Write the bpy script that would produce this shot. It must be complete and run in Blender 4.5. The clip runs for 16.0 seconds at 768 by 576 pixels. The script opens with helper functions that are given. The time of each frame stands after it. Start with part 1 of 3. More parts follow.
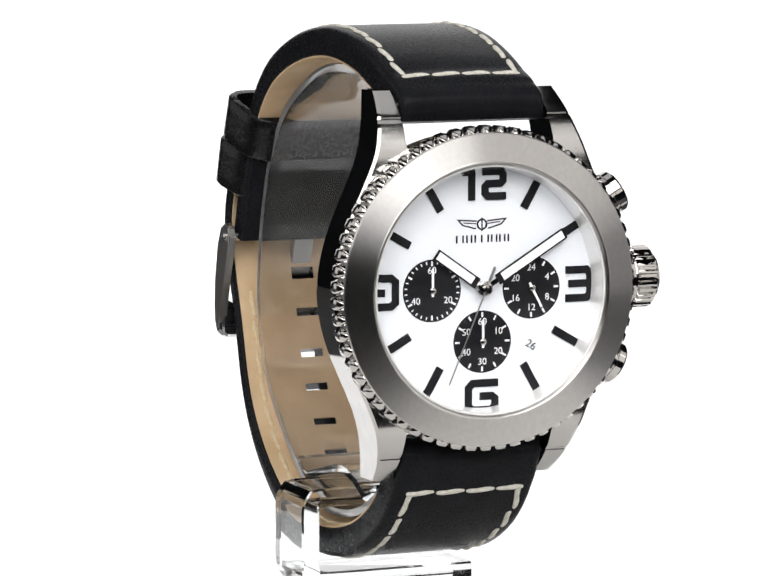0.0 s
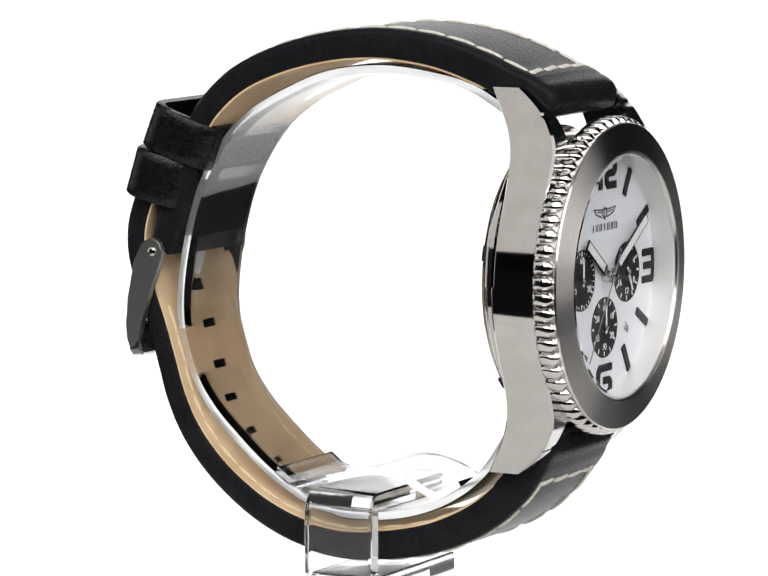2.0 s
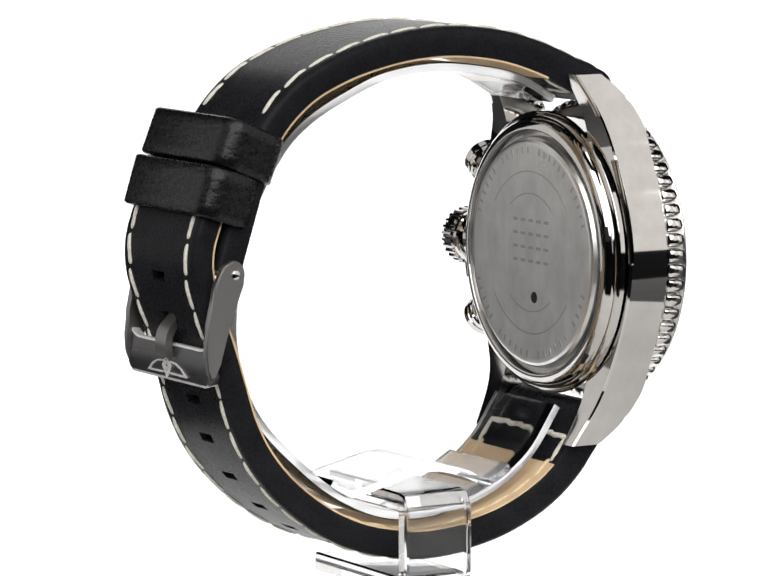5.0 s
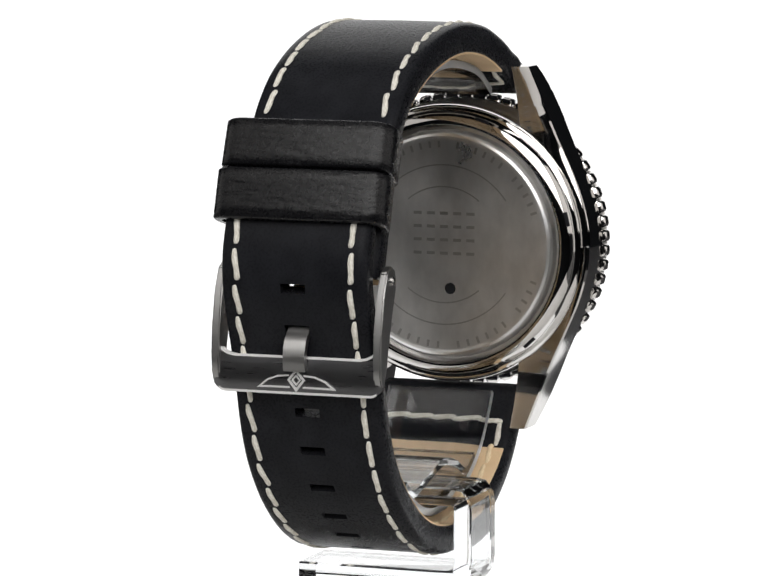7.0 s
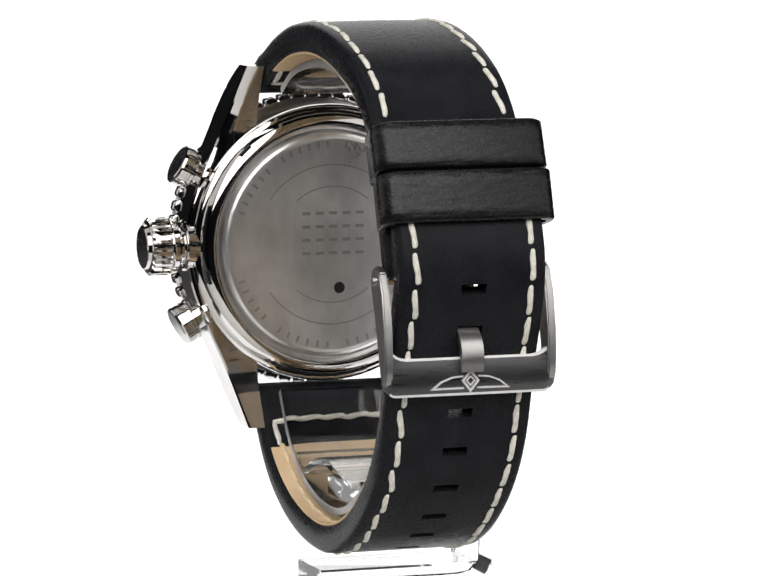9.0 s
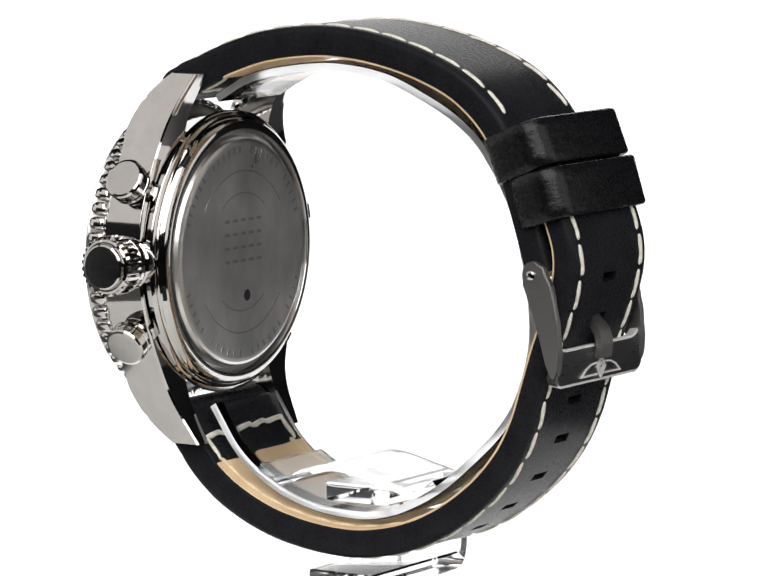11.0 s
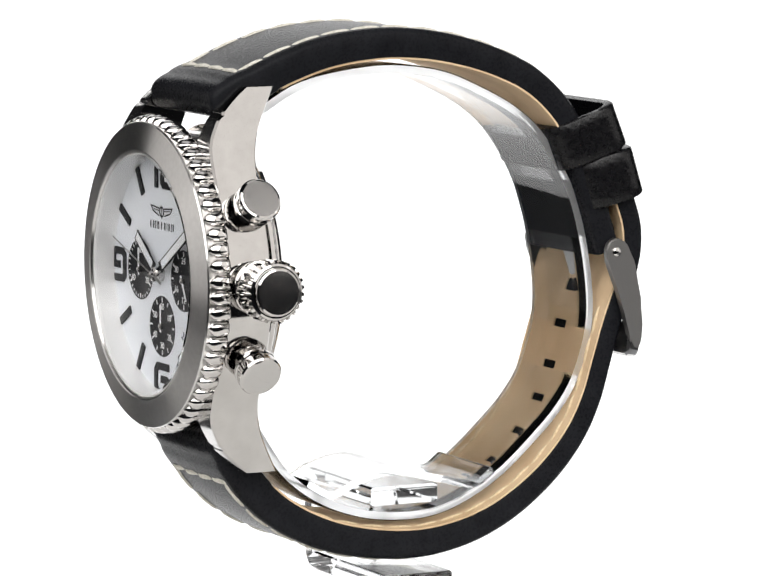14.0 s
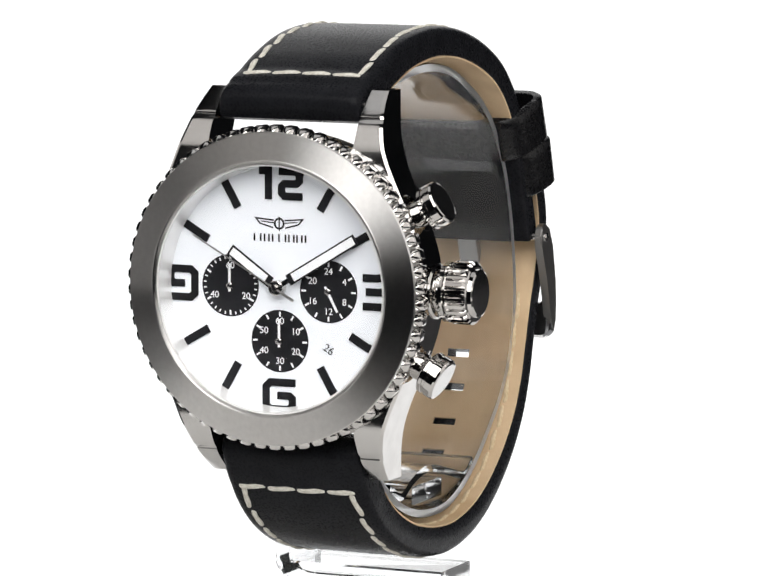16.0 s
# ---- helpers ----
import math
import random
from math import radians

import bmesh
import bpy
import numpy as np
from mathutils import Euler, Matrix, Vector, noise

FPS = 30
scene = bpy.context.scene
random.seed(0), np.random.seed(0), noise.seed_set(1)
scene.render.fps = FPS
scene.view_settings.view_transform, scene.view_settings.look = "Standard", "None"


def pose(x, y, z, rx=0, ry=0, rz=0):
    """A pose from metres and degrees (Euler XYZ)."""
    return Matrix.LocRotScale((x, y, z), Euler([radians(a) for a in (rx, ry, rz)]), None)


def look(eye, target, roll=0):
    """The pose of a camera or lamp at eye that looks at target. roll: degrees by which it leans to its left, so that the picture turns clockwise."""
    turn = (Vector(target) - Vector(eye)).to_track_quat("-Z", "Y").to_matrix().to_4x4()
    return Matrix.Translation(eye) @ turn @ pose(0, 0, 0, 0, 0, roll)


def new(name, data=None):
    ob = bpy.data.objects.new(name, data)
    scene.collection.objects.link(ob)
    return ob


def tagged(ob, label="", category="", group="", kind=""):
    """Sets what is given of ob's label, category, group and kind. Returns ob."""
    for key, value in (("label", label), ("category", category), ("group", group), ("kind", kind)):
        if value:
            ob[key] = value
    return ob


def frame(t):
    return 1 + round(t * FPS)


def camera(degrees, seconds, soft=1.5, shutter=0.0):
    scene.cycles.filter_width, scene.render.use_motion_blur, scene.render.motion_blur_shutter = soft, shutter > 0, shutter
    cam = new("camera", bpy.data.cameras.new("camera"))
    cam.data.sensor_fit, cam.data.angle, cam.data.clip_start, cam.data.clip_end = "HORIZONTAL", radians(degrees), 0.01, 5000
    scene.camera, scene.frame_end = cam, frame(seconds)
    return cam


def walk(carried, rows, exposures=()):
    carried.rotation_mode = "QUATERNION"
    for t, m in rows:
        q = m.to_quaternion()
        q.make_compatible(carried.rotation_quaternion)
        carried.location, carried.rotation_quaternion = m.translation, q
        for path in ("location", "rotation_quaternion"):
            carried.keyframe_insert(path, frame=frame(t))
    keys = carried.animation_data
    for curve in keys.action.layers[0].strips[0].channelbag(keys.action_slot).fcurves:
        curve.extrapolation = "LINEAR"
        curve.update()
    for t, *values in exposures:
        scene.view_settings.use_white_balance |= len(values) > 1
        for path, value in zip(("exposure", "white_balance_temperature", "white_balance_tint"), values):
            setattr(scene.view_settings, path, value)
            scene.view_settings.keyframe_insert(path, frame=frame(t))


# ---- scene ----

MM = 0.001
DIAL_Z = 0.0512          # height of the dial's centre above the table

# ---- camera: stands still, looks slightly down ----
cam = camera(9.80, 16.0)
VIEW = look((0, -0.707, DIAL_Z + 0.07879), (-0.000105, 0, DIAL_Z - 0.0042), 0.05)
# the clip's camera opens up whenever the watch stands edge on
walk(cam, [(0.0, VIEW), (16.0, VIEW)],
     [(0.0, 0.05), (1.5, 0.08), (2.3, 0.22), (3.0, 0.38), (3.6, 0.44), (4.2, 0.32), (5.5, 0.1), (6.5, 0.0), (7.3, 0.0), (8.5, 0.15),
      (10.8, 0.22), (11.5, 0.26), (12.2, 0.38), (13.0, 0.44), (13.5, 0.36), (14.2, 0.2), (15.0, 0.1), (16.0, 0.05)])

# ---- light: a photo table in a dark studio with soft boxes ----
world = bpy.data.worlds.new("studio_air")
world.use_nodes = True
world.node_tree.nodes["Background"].inputs[0].default_value = (0.9, 0.95, 1.0, 1)
world.node_tree.nodes["Background"].inputs[1].default_value = 0.02
scene.world = world


def soft_box(name, eye, target, wide, high, watts, colour):
    data = bpy.data.lights.new(name, "AREA")
    data.shape, data.size, data.size_y, data.energy, data.color = "RECTANGLE", wide, high, watts, colour
    ob = new(name, data)
    ob.matrix_world = look(eye, target)
    return ob


AIM = (0, 0, DIAL_Z)
soft_box("soft_box_front", (0, -0.88, 0.74), AIM, 1.5, 1.0, 14.5, (1.0, 0.985, 0.965))
soft_box("soft_box_west", (-0.58, -0.28, 0.54), AIM, 0.50, 0.55, 0.55, (1.0, 0.96, 0.92))
soft_box("soft_box_east", (0.55, -0.34, 0.34), AIM, 0.50, 0.55, 0.75, (1.0, 0.96, 0.92))
soft_box("soft_box_west_low", (-0.60, 0.12, 0.10), AIM, 0.45, 0.62, 0.55, (1.0, 0.97, 0.94))
soft_box("soft_box_east_low", (0.60, -0.01, 0.10), AIM, 0.34, 0.62, 0.45, (1.0, 0.97, 0.94))
soft_box("soft_box_top", (0, 0.12, 0.95), AIM, 0.7, 0.5, 0.6, (1.0, 0.99, 0.98))


# ---- materials ----
def material(name, base, rough=0.5, metal=0.0, spec=0.5):
    m = bpy.data.materials.new(name)
    m.use_nodes = True
    b = m.node_tree.nodes["Principled BSDF"]
    b.inputs["Base Color"].default_value = (*base, 1)
    b.inputs["Roughness"].default_value = rough
    b.inputs["Metallic"].default_value = metal
    b.inputs["Specular IOR Level"].default_value = spec
    return m, m.node_tree, b


def grain(tree, b, scale, stretch=(1, 1, 1), bump=0.1, dist=0.0001, rough=None, tint=None, detail=4.0):
    """Noise at one scale: relief, and where given a spread of roughness and of colour."""
    n, l = tree.nodes, tree.links
    tc = n.new("ShaderNodeTexCoord")
    mp = n.new("ShaderNodeMapping")
    mp.inputs["Scale"].default_value = stretch
    nz = n.new("ShaderNodeTexNoise")
    nz.inputs["Scale"].default_value = scale
    nz.inputs["Detail"].default_value = detail
    l.new(tc.outputs["Object"], mp.inputs["Vector"])
    l.new(mp.outputs["Vector"], nz.inputs["Vector"])
    if bump:
        bp = n.new("ShaderNodeBump")
        bp.inputs["Strength"].default_value = bump
        bp.inputs["Distance"].default_value = dist
        l.new(nz.outputs["Fac"], bp.inputs["Height"])
        if b.inputs["Normal"].is_linked:
            l.new(b.inputs["Normal"].links[0].from_socket, bp.inputs["Normal"])
        l.new(bp.outputs["Normal"], b.inputs["Normal"])
    if rough:
        mr = n.new("ShaderNodeMapRange")
        mr.inputs["From Min"].default_value, mr.inputs["From Max"].default_value = 0.3, 0.7
        mr.inputs["To Min"].default_value, mr.inputs["To Max"].default_value = rough
        l.new(nz.outputs["Fac"], mr.inputs["Value"])
        l.new(mr.outputs["Result"], b.inputs["Roughness"])
    if tint:
        cr = n.new("ShaderNodeValToRGB")
        cr.color_ramp.elements[0].position, cr.color_ramp.elements[1].position = 0.32, 0.68
        cr.color_ramp.elements[0].color, cr.color_ramp.elements[1].color = (*tint[0], 1), (*tint[1], 1)
        l.new(nz.outputs["Fac"], cr.inputs["Fac"])
        l.new(cr.outputs["Color"], b.inputs["Base Color"])


def make_materials():
    M = {}
    m, t, b = material("black_leather", (0.007, 0.007, 0.008), 0.28, spec=0.06)
    grain(t, b, 260, bump=0.1, dist=0.0003, tint=((0.0105, 0.0109, 0.013), (0.0155, 0.0161, 0.019)), detail=3)
    grain(t, b, 2600, bump=0.14, dist=0.0001, rough=(0.24, 0.33))
    M["leather"] = m
    m, t, b = material("creased_black_leather", (0.007, 0.007, 0.008), 0.3, spec=0.3)
    grain(t, b, 900, (1, 0.3, 1.5), bump=0.3, dist=0.0004, tint=((0.004, 0.004, 0.005), (0.007, 0.007, 0.008)), detail=5)
    grain(t, b, 1500, bump=0.1, dist=0.0001, rough=(0.22, 0.34))
    M["keeper"] = m
    m, t, b = material("tan_lining", (0.5, 0.36, 0.22), 0.75, spec=0.3)
    grain(t, b, 130, bump=0.1, dist=0.0003, tint=((0.68, 0.48, 0.28), (0.84, 0.63, 0.40)))
    grain(t, b, 2200, bump=0.4, dist=0.0001)
    M["lining"] = m
    m, t, b = material("cream_thread", (0.72, 0.69, 0.6), 0.8, spec=0.2)
    grain(t, b, 1500, (1, 3, 1), bump=0.7, dist=0.0002, tint=((0.60, 0.57, 0.49), (0.86, 0.84, 0.77)))
    M["thread"] = m
    m, t, b = material("polished_steel", (0.63, 0.615, 0.60), 0.06, 1.0)
    grain(t, b, 300, bump=0.0, tint=((0.60, 0.585, 0.57), (0.66, 0.645, 0.63)))
    M["steel"] = m
    m, t, b = material("soft_polished_steel", (0.72, 0.705, 0.69), 0.11, 1.0)
    M["teeth"] = m
    m, t, b = material("brushed_steel", (0.78, 0.765, 0.75), 0.29, 1.0)
    grain(t, b, 1200, (0.3, 1, 1), bump=0.0, tint=((0.74, 0.725, 0.71), (0.79, 0.775, 0.76)))
    b.inputs["Anisotropic"].default_value = 0.95
    b.inputs["Anisotropic Rotation"].default_value = 0.25
    tg = t.nodes.new("ShaderNodeTangent")
    tg.direction_type, tg.axis = "RADIAL", "X"
    t.links.new(tg.outputs["Tangent"], b.inputs["Tangent"])
    M["brushed"] = m
    m, t, b = material("frosted_silver", (0.86, 0.855, 0.85), 0.38, 0.45)
    grain(t, b, 1500, bump=0.0, rough=(0.30, 0.40))
    M["ring"] = m
    m, t, b = material("fine_satin_steel", (0.62, 0.61, 0.60), 0.18, 1.0)
    grain(t, b, 1800, (1, 0.15, 1), bump=0.0, rough=(0.13, 0.22))
    M["lugface"] = m
    m, t, b = material("satin_steel", (0.37, 0.365, 0.36), 0.34, 1.0)
    grain(t, b, 1100, (1, 0.2, 4), bump=0.12, dist=0.00006, rough=(0.34, 0.44))
    M["satin"] = m
    # dark base stands in for the dark room mirrored in the buckle bar
    m, t, b = material("steel_dark_reflection", (0.17, 0.17, 0.175), 0.3, 1.0)
    grain(t, b, 1100, (1, 0.2, 4), bump=0.03, dist=0.00006, rough=(0.26, 0.36))
    M["darkreflection"] = m
    m, t, b = material("etched_steel", (0.50, 0.495, 0.49), 0.29, 1.0)
    M["etched"] = m
    m, t, b = material("caseback_steel", (0.50, 0.49, 0.48), 0.2, 1.0)
    grain(t, b, 240, (1, 1.4, 0.8), bump=0.0, tint=((0.66, 0.655, 0.65), (0.80, 0.795, 0.79)), detail=6)
    grain(t, b, 90, bump=0.12, dist=0.0006, rough=(0.27, 0.36))
    M["caseback"] = m
    m, t, b = material("white_enamel", (0.82, 0.85, 0.90), 0.35)
    grain(t, b, 120, bump=0.0, tint=((0.80, 0.83, 0.885), (0.84, 0.87, 0.915)))
    M["enamel"] = m
    m, t, b = material("black_print", (0.010, 0.010, 0.012), 0.5, spec=0.2)
    grain(t, b, 3000, bump=0.1, dist=0.00005, rough=(0.35, 0.55))
    M["black"] = m
    m, t, b = material("white_print", (0.85, 0.86, 0.88), 0.5)
    M["white"] = m
    m, t, b = material("clear_acrylic", (0.98, 0.99, 1.0), 0.05)
    b.inputs["Transmission Weight"].default_value, b.inputs["IOR"].default_value = 1.0, 1.49
    M["acrylic"] = m
    m, t, b = material("sawn_acrylic", (0.98, 0.99, 1.0), 0.35)
    b.inputs["Transmission Weight"].default_value, b.inputs["IOR"].default_value = 0.82, 1.2
    M["sawn"] = m
    m, t, b = material("crystal_glass", (1, 1, 1), 0.0)
    b.inputs["Transmission Weight"].default_value, b.inputs["IOR"].default_value = 1.0, 1.45
    M["glass"] = m
    # emission added so the sheet stays clipped white whatever light reaches it
    m, t, b = material("self_glowing_white", (0.14, 0.14, 0.14), 0.6, spec=0.2)
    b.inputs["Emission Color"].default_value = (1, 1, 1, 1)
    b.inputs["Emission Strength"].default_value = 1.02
    M["glow_sheet"] = m
    m, t, b = material("white_laminate", (0.84, 0.83, 0.81), 0.45)
    grain(t, b, 60, bump=0.0, tint=((0.80, 0.795, 0.78), (0.86, 0.855, 0.84)))
    M["board"] = m
    m, t, b = material("dark_laminate", (0.05, 0.05, 0.053), 0.5)
    grain(t, b, 60, bump=0.0, tint=((0.045, 0.045, 0.048), (0.058, 0.058, 0.061)))
    M["tabletop"] = m
    m, t, b = material("lining_thread", (0.76, 0.60, 0.38), 0.7, spec=0.2)
    grain(t, b, 1500, (1, 3, 1), bump=0.5, dist=0.0001, tint=((0.68, 0.52, 0.31), (0.84, 0.69, 0.47)))
    M["tanthread"] = m
    m, t, b = material("dark_studio_paint", (0.02, 0.022, 0.028), 0.8)
    grain(t, b, 6, bump=0.1, dist=0.002, tint=((0.016, 0.018, 0.024), (0.026, 0.028, 0.034)))
    M["dark"] = m
    return M


MAT = make_materials()


# ---- building blocks (all lengths in millimetres until a part is linked) ----
def part(name, bm, mat, parent=None, label="", at=None, smooth=True, sharp=35):
    bmesh.ops.recalc_face_normals(bm, faces=bm.faces[:])
    bm.transform(Matrix.Scale(MM, 4))
    for f in bm.faces:
        f.smooth = smooth
    for e in bm.edges:
        if len(e.link_faces) == 2 and e.calc_face_angle(0) > radians(sharp):
            e.smooth = False
    me = bpy.data.meshes.new(name)
    bm.to_mesh(me)
    bm.free()
    me.materials.append(MAT[mat])
    return piece(name, me, parent, label, at)


def piece(name, me, parent=None, label="", at=None):
    ob = new(name, me)
    ob.parent = parent
    if at is not None:
        ob.matrix_basis = at
    if label:
        tagged(ob, label)
    return ob


def lathe(profile, seg=96, closed=False):
    """Turns a profile of (x, radius) about the x axis."""
    bm = bmesh.new()
    rings = []
    for x, r in profile:
        if r <= 0:
            rings.append([bm.verts.new((x, 0, 0))])
        else:
            rings.append([bm.verts.new((x, r * math.cos(2 * math.pi * k / seg), r * math.sin(2 * math.pi * k / seg))) for k in range(seg)])
    pairs = list(zip(rings, rings[1:])) + ([(rings[-1], rings[0])] if closed else [])
    for a, b in pairs:
        for k in range(seg):
            n = (k + 1) % seg
            if len(a) == 1:
                bm.faces.new((a[0], b[k], b[n]))
            elif len(b) == 1:
                bm.faces.new((a[k], b[0], a[n]))
            else:
                bm.faces.new((a[k], b[k], b[n], a[n]))
    return bm


def prism(outline, x0, x1, bm=None):
    """A solid from an outline of (y, z), between x0 and x1."""
    bm = bm or bmesh.new()
    a = [bm.verts.new((x0, y, z)) for y, z in outline]
    b = [bm.verts.new((x1, y, z)) for y, z in outline]
    bm.faces.new(a), bm.faces.new(b)
    for k in range(len(a)):
        n = (k + 1) % len(a)
        bm.faces.new((a[k], a[n], b[n], b[k]))
    return bm


def stroke(points, width, x0, x1, bm=None):
    """A pen stroke of even width along points of (y, z), as a thin solid."""
    p = [Vector(q) for q in points]
    left, right = [], []
    for k, q in enumerate(p):
        d0 = (q - p[k - 1]).normalized() if k else (p[1] - q).normalized()
        d1 = (p[k + 1] - q).normalized() if k + 1 < len(p) else d0
        n0, n1 = Vector((-d0.y, d0.x)), Vector((-d1.y, d1.x))
        m = (n0 + n1).normalized()
        m *= width / 2 / max(0.35, m.dot(n0))
        left.append(q + m), right.append(q - m)
    bm = bm or bmesh.new()
    rows = [[bm.verts.new((x, v.x, v.y)) for v, x in ((a, x0), (a, x1), (b, x1), (b, x0))] for a, b in zip(left, right)]
    for a, b in zip(rows, rows[1:]):
        for k in range(4):
            n = (k + 1) % 4
            bm.faces.new((a[k], a[n], b[n], b[k]))
    bm.faces.new(rows[0]), bm.faces.new(rows[-1])
    return bm


def arc(cy, cz, r, a0, a1, n=24):
    """Points on an arc, angles clockwise from twelve o'clock as seen from the front."""
    return [(cy + r * math.sin(radians(a0 + (a1 - a0) * k / n)), cz + r * math.cos(radians(a0 + (a1 - a0) * k / n))) for k in range(n + 1)]


def clock(r, a, cy=0.0, cz=0.0):
    return (cy + r * math.sin(radians(a)), cz + r * math.cos(radians(a)))


def box(size, bevel=0.0, seg=2):
    bm = bmesh.new()
    bmesh.ops.create_cube(bm, size=1)
    bm.transform(Matrix.Diagonal((*size, 1)))
    if bevel:
        bmesh.ops.bevel(bm, geom=bm.edges[:], offset=bevel, segments=seg, affect="EDGES", profile=0.6)
    return bm


def curve_points(ctrl, step=0.7):
    """A smooth way through the control points, resampled to even steps: points and tangents in (x, z)."""
    c = [Vector(p) for p in ctrl]
    c = [c[0] * 2 - c[1]] + c + [c[-1] * 2 - c[-2]]
    fine = []
    for i in range(1, len(c) - 2):
        a, b, d, e = c[i - 1:i + 3]
        for k in range(40):
            u = k / 40
            fine.append(0.5 * (2 * b + (d - a) * u + (2 * a - 5 * b + 4 * d - e) * u * u + (3 * b - a - 3 * d + e) * u ** 3))
    fine.append(c[-2])
    lengths = np.cumsum([0] + [(q - p).length for p, q in zip(fine, fine[1:])])
    n = max(4, int(lengths[-1] / step))
    s = np.linspace(0, lengths[-1], n + 1)
    xs = np.interp(s, lengths, [p.x for p in fine])
    zs = np.interp(s, lengths, [p.y for p in fine])
    tx, tz = np.gradient(xs), np.gradient(zs)
    ln = np.hypot(tx, tz)
    return s, xs, zs, tx / ln, tz / ln


class Band:
    """A strip that follows a way in the x-z plane; side is 1 where its outer face is to the right of the way, seen with y away."""

    def __init__(self, ctrl, side, step=0.7):
        self.s, self.x, self.z, self.tx, self.tz = curve_points(ctrl, step)
        self.nx, self.nz = side * self.tz, -side * self.tx
        self.length = float(self.s[-1])

    def at(self, s, off=0.0):
        x, z = np.interp(s, self.s, self.x), np.interp(s, self.s, self.z)
        tx, tz = np.interp(s, self.s, self.tx), np.interp(s, self.s, self.tz)
        nx, nz = np.interp(s, self.s, self.nx), np.interp(s, self.s, self.nz)
        return Vector((x + nx * off, 0, z + nz * off)), Vector((tx, 0, tz)).normalized(), Vector((nx, 0, nz)).normalized()

    def solid(self, ys, low, high, s0=0.0, s1=None, holes=()):
        """low, high: offsets along the outer normal by (s, y). holes: (s, half length, half width)."""
        s1 = self.length if s1 is None else s1
        rows = [i for i in range(len(self.s)) if s0 - 1e-6 <= self.s[i] <= s1 + 1e-6]
        bm = bmesh.new()

        def v(i, y, off):
            return bm.verts.new((self.x[i] + self.nx[i] * off, y, self.z[i] + self.nz[i] * off))

        lo = [[v(i, y, low(self.s[i], y)) for y in ys] for i in rows]
        hi = [[v(i, y, high(self.s[i], y)) for y in ys] for i in rows]
        R, C = len(rows) - 1, len(ys) - 1
        gone = set()
        for hs, hl, hw in holes:
            for a in range(R):
                mid = (self.s[rows[a]] + self.s[rows[a + 1]]) / 2
                if abs(mid - hs) < hl:
                    gone |= {(a, c) for c in range(C) if abs(ys[c] + ys[c + 1]) / 2 < hw}
        for a in range(R):
            for c in range(C):
                if (a, c) in gone:
                    continue
                bm.faces.new((hi[a][c], hi[a + 1][c], hi[a + 1][c + 1], hi[a][c + 1]))
                bm.faces.new((lo[a][c], lo[a][c + 1], lo[a + 1][c + 1], lo[a + 1][c]))
                for da, dc, p, q in ((-1, 0, (a, c), (a, c + 1)), (1, 0, (a + 1, c), (a + 1, c + 1)), (0, -1, (a, c), (a + 1, c)), (0, 1, (a, c + 1), (a + 1, c + 1))):
                    na, nc = a + da, c + dc
                    if (na, nc) in gone or not (0 <= na < R and 0 <= nc < C):
                        bm.faces.new((lo[p[0]][p[1]], hi[p[0]][p[1]], hi[q[0]][q[1]], lo[q[0]][q[1]]))
        loose = [w for w in bm.verts if not w.link_faces]
        bmesh.ops.delete(bm, geom=loose, context="VERTS")
        return bm


def frame_at(origin, ex, ey, ez):
    """A placing matrix from an origin in millimetres and three axes."""
    m = Matrix((ex, ey, ez)).transposed().to_4x4()
    m.translation = Vector(origin) * MM
    return m


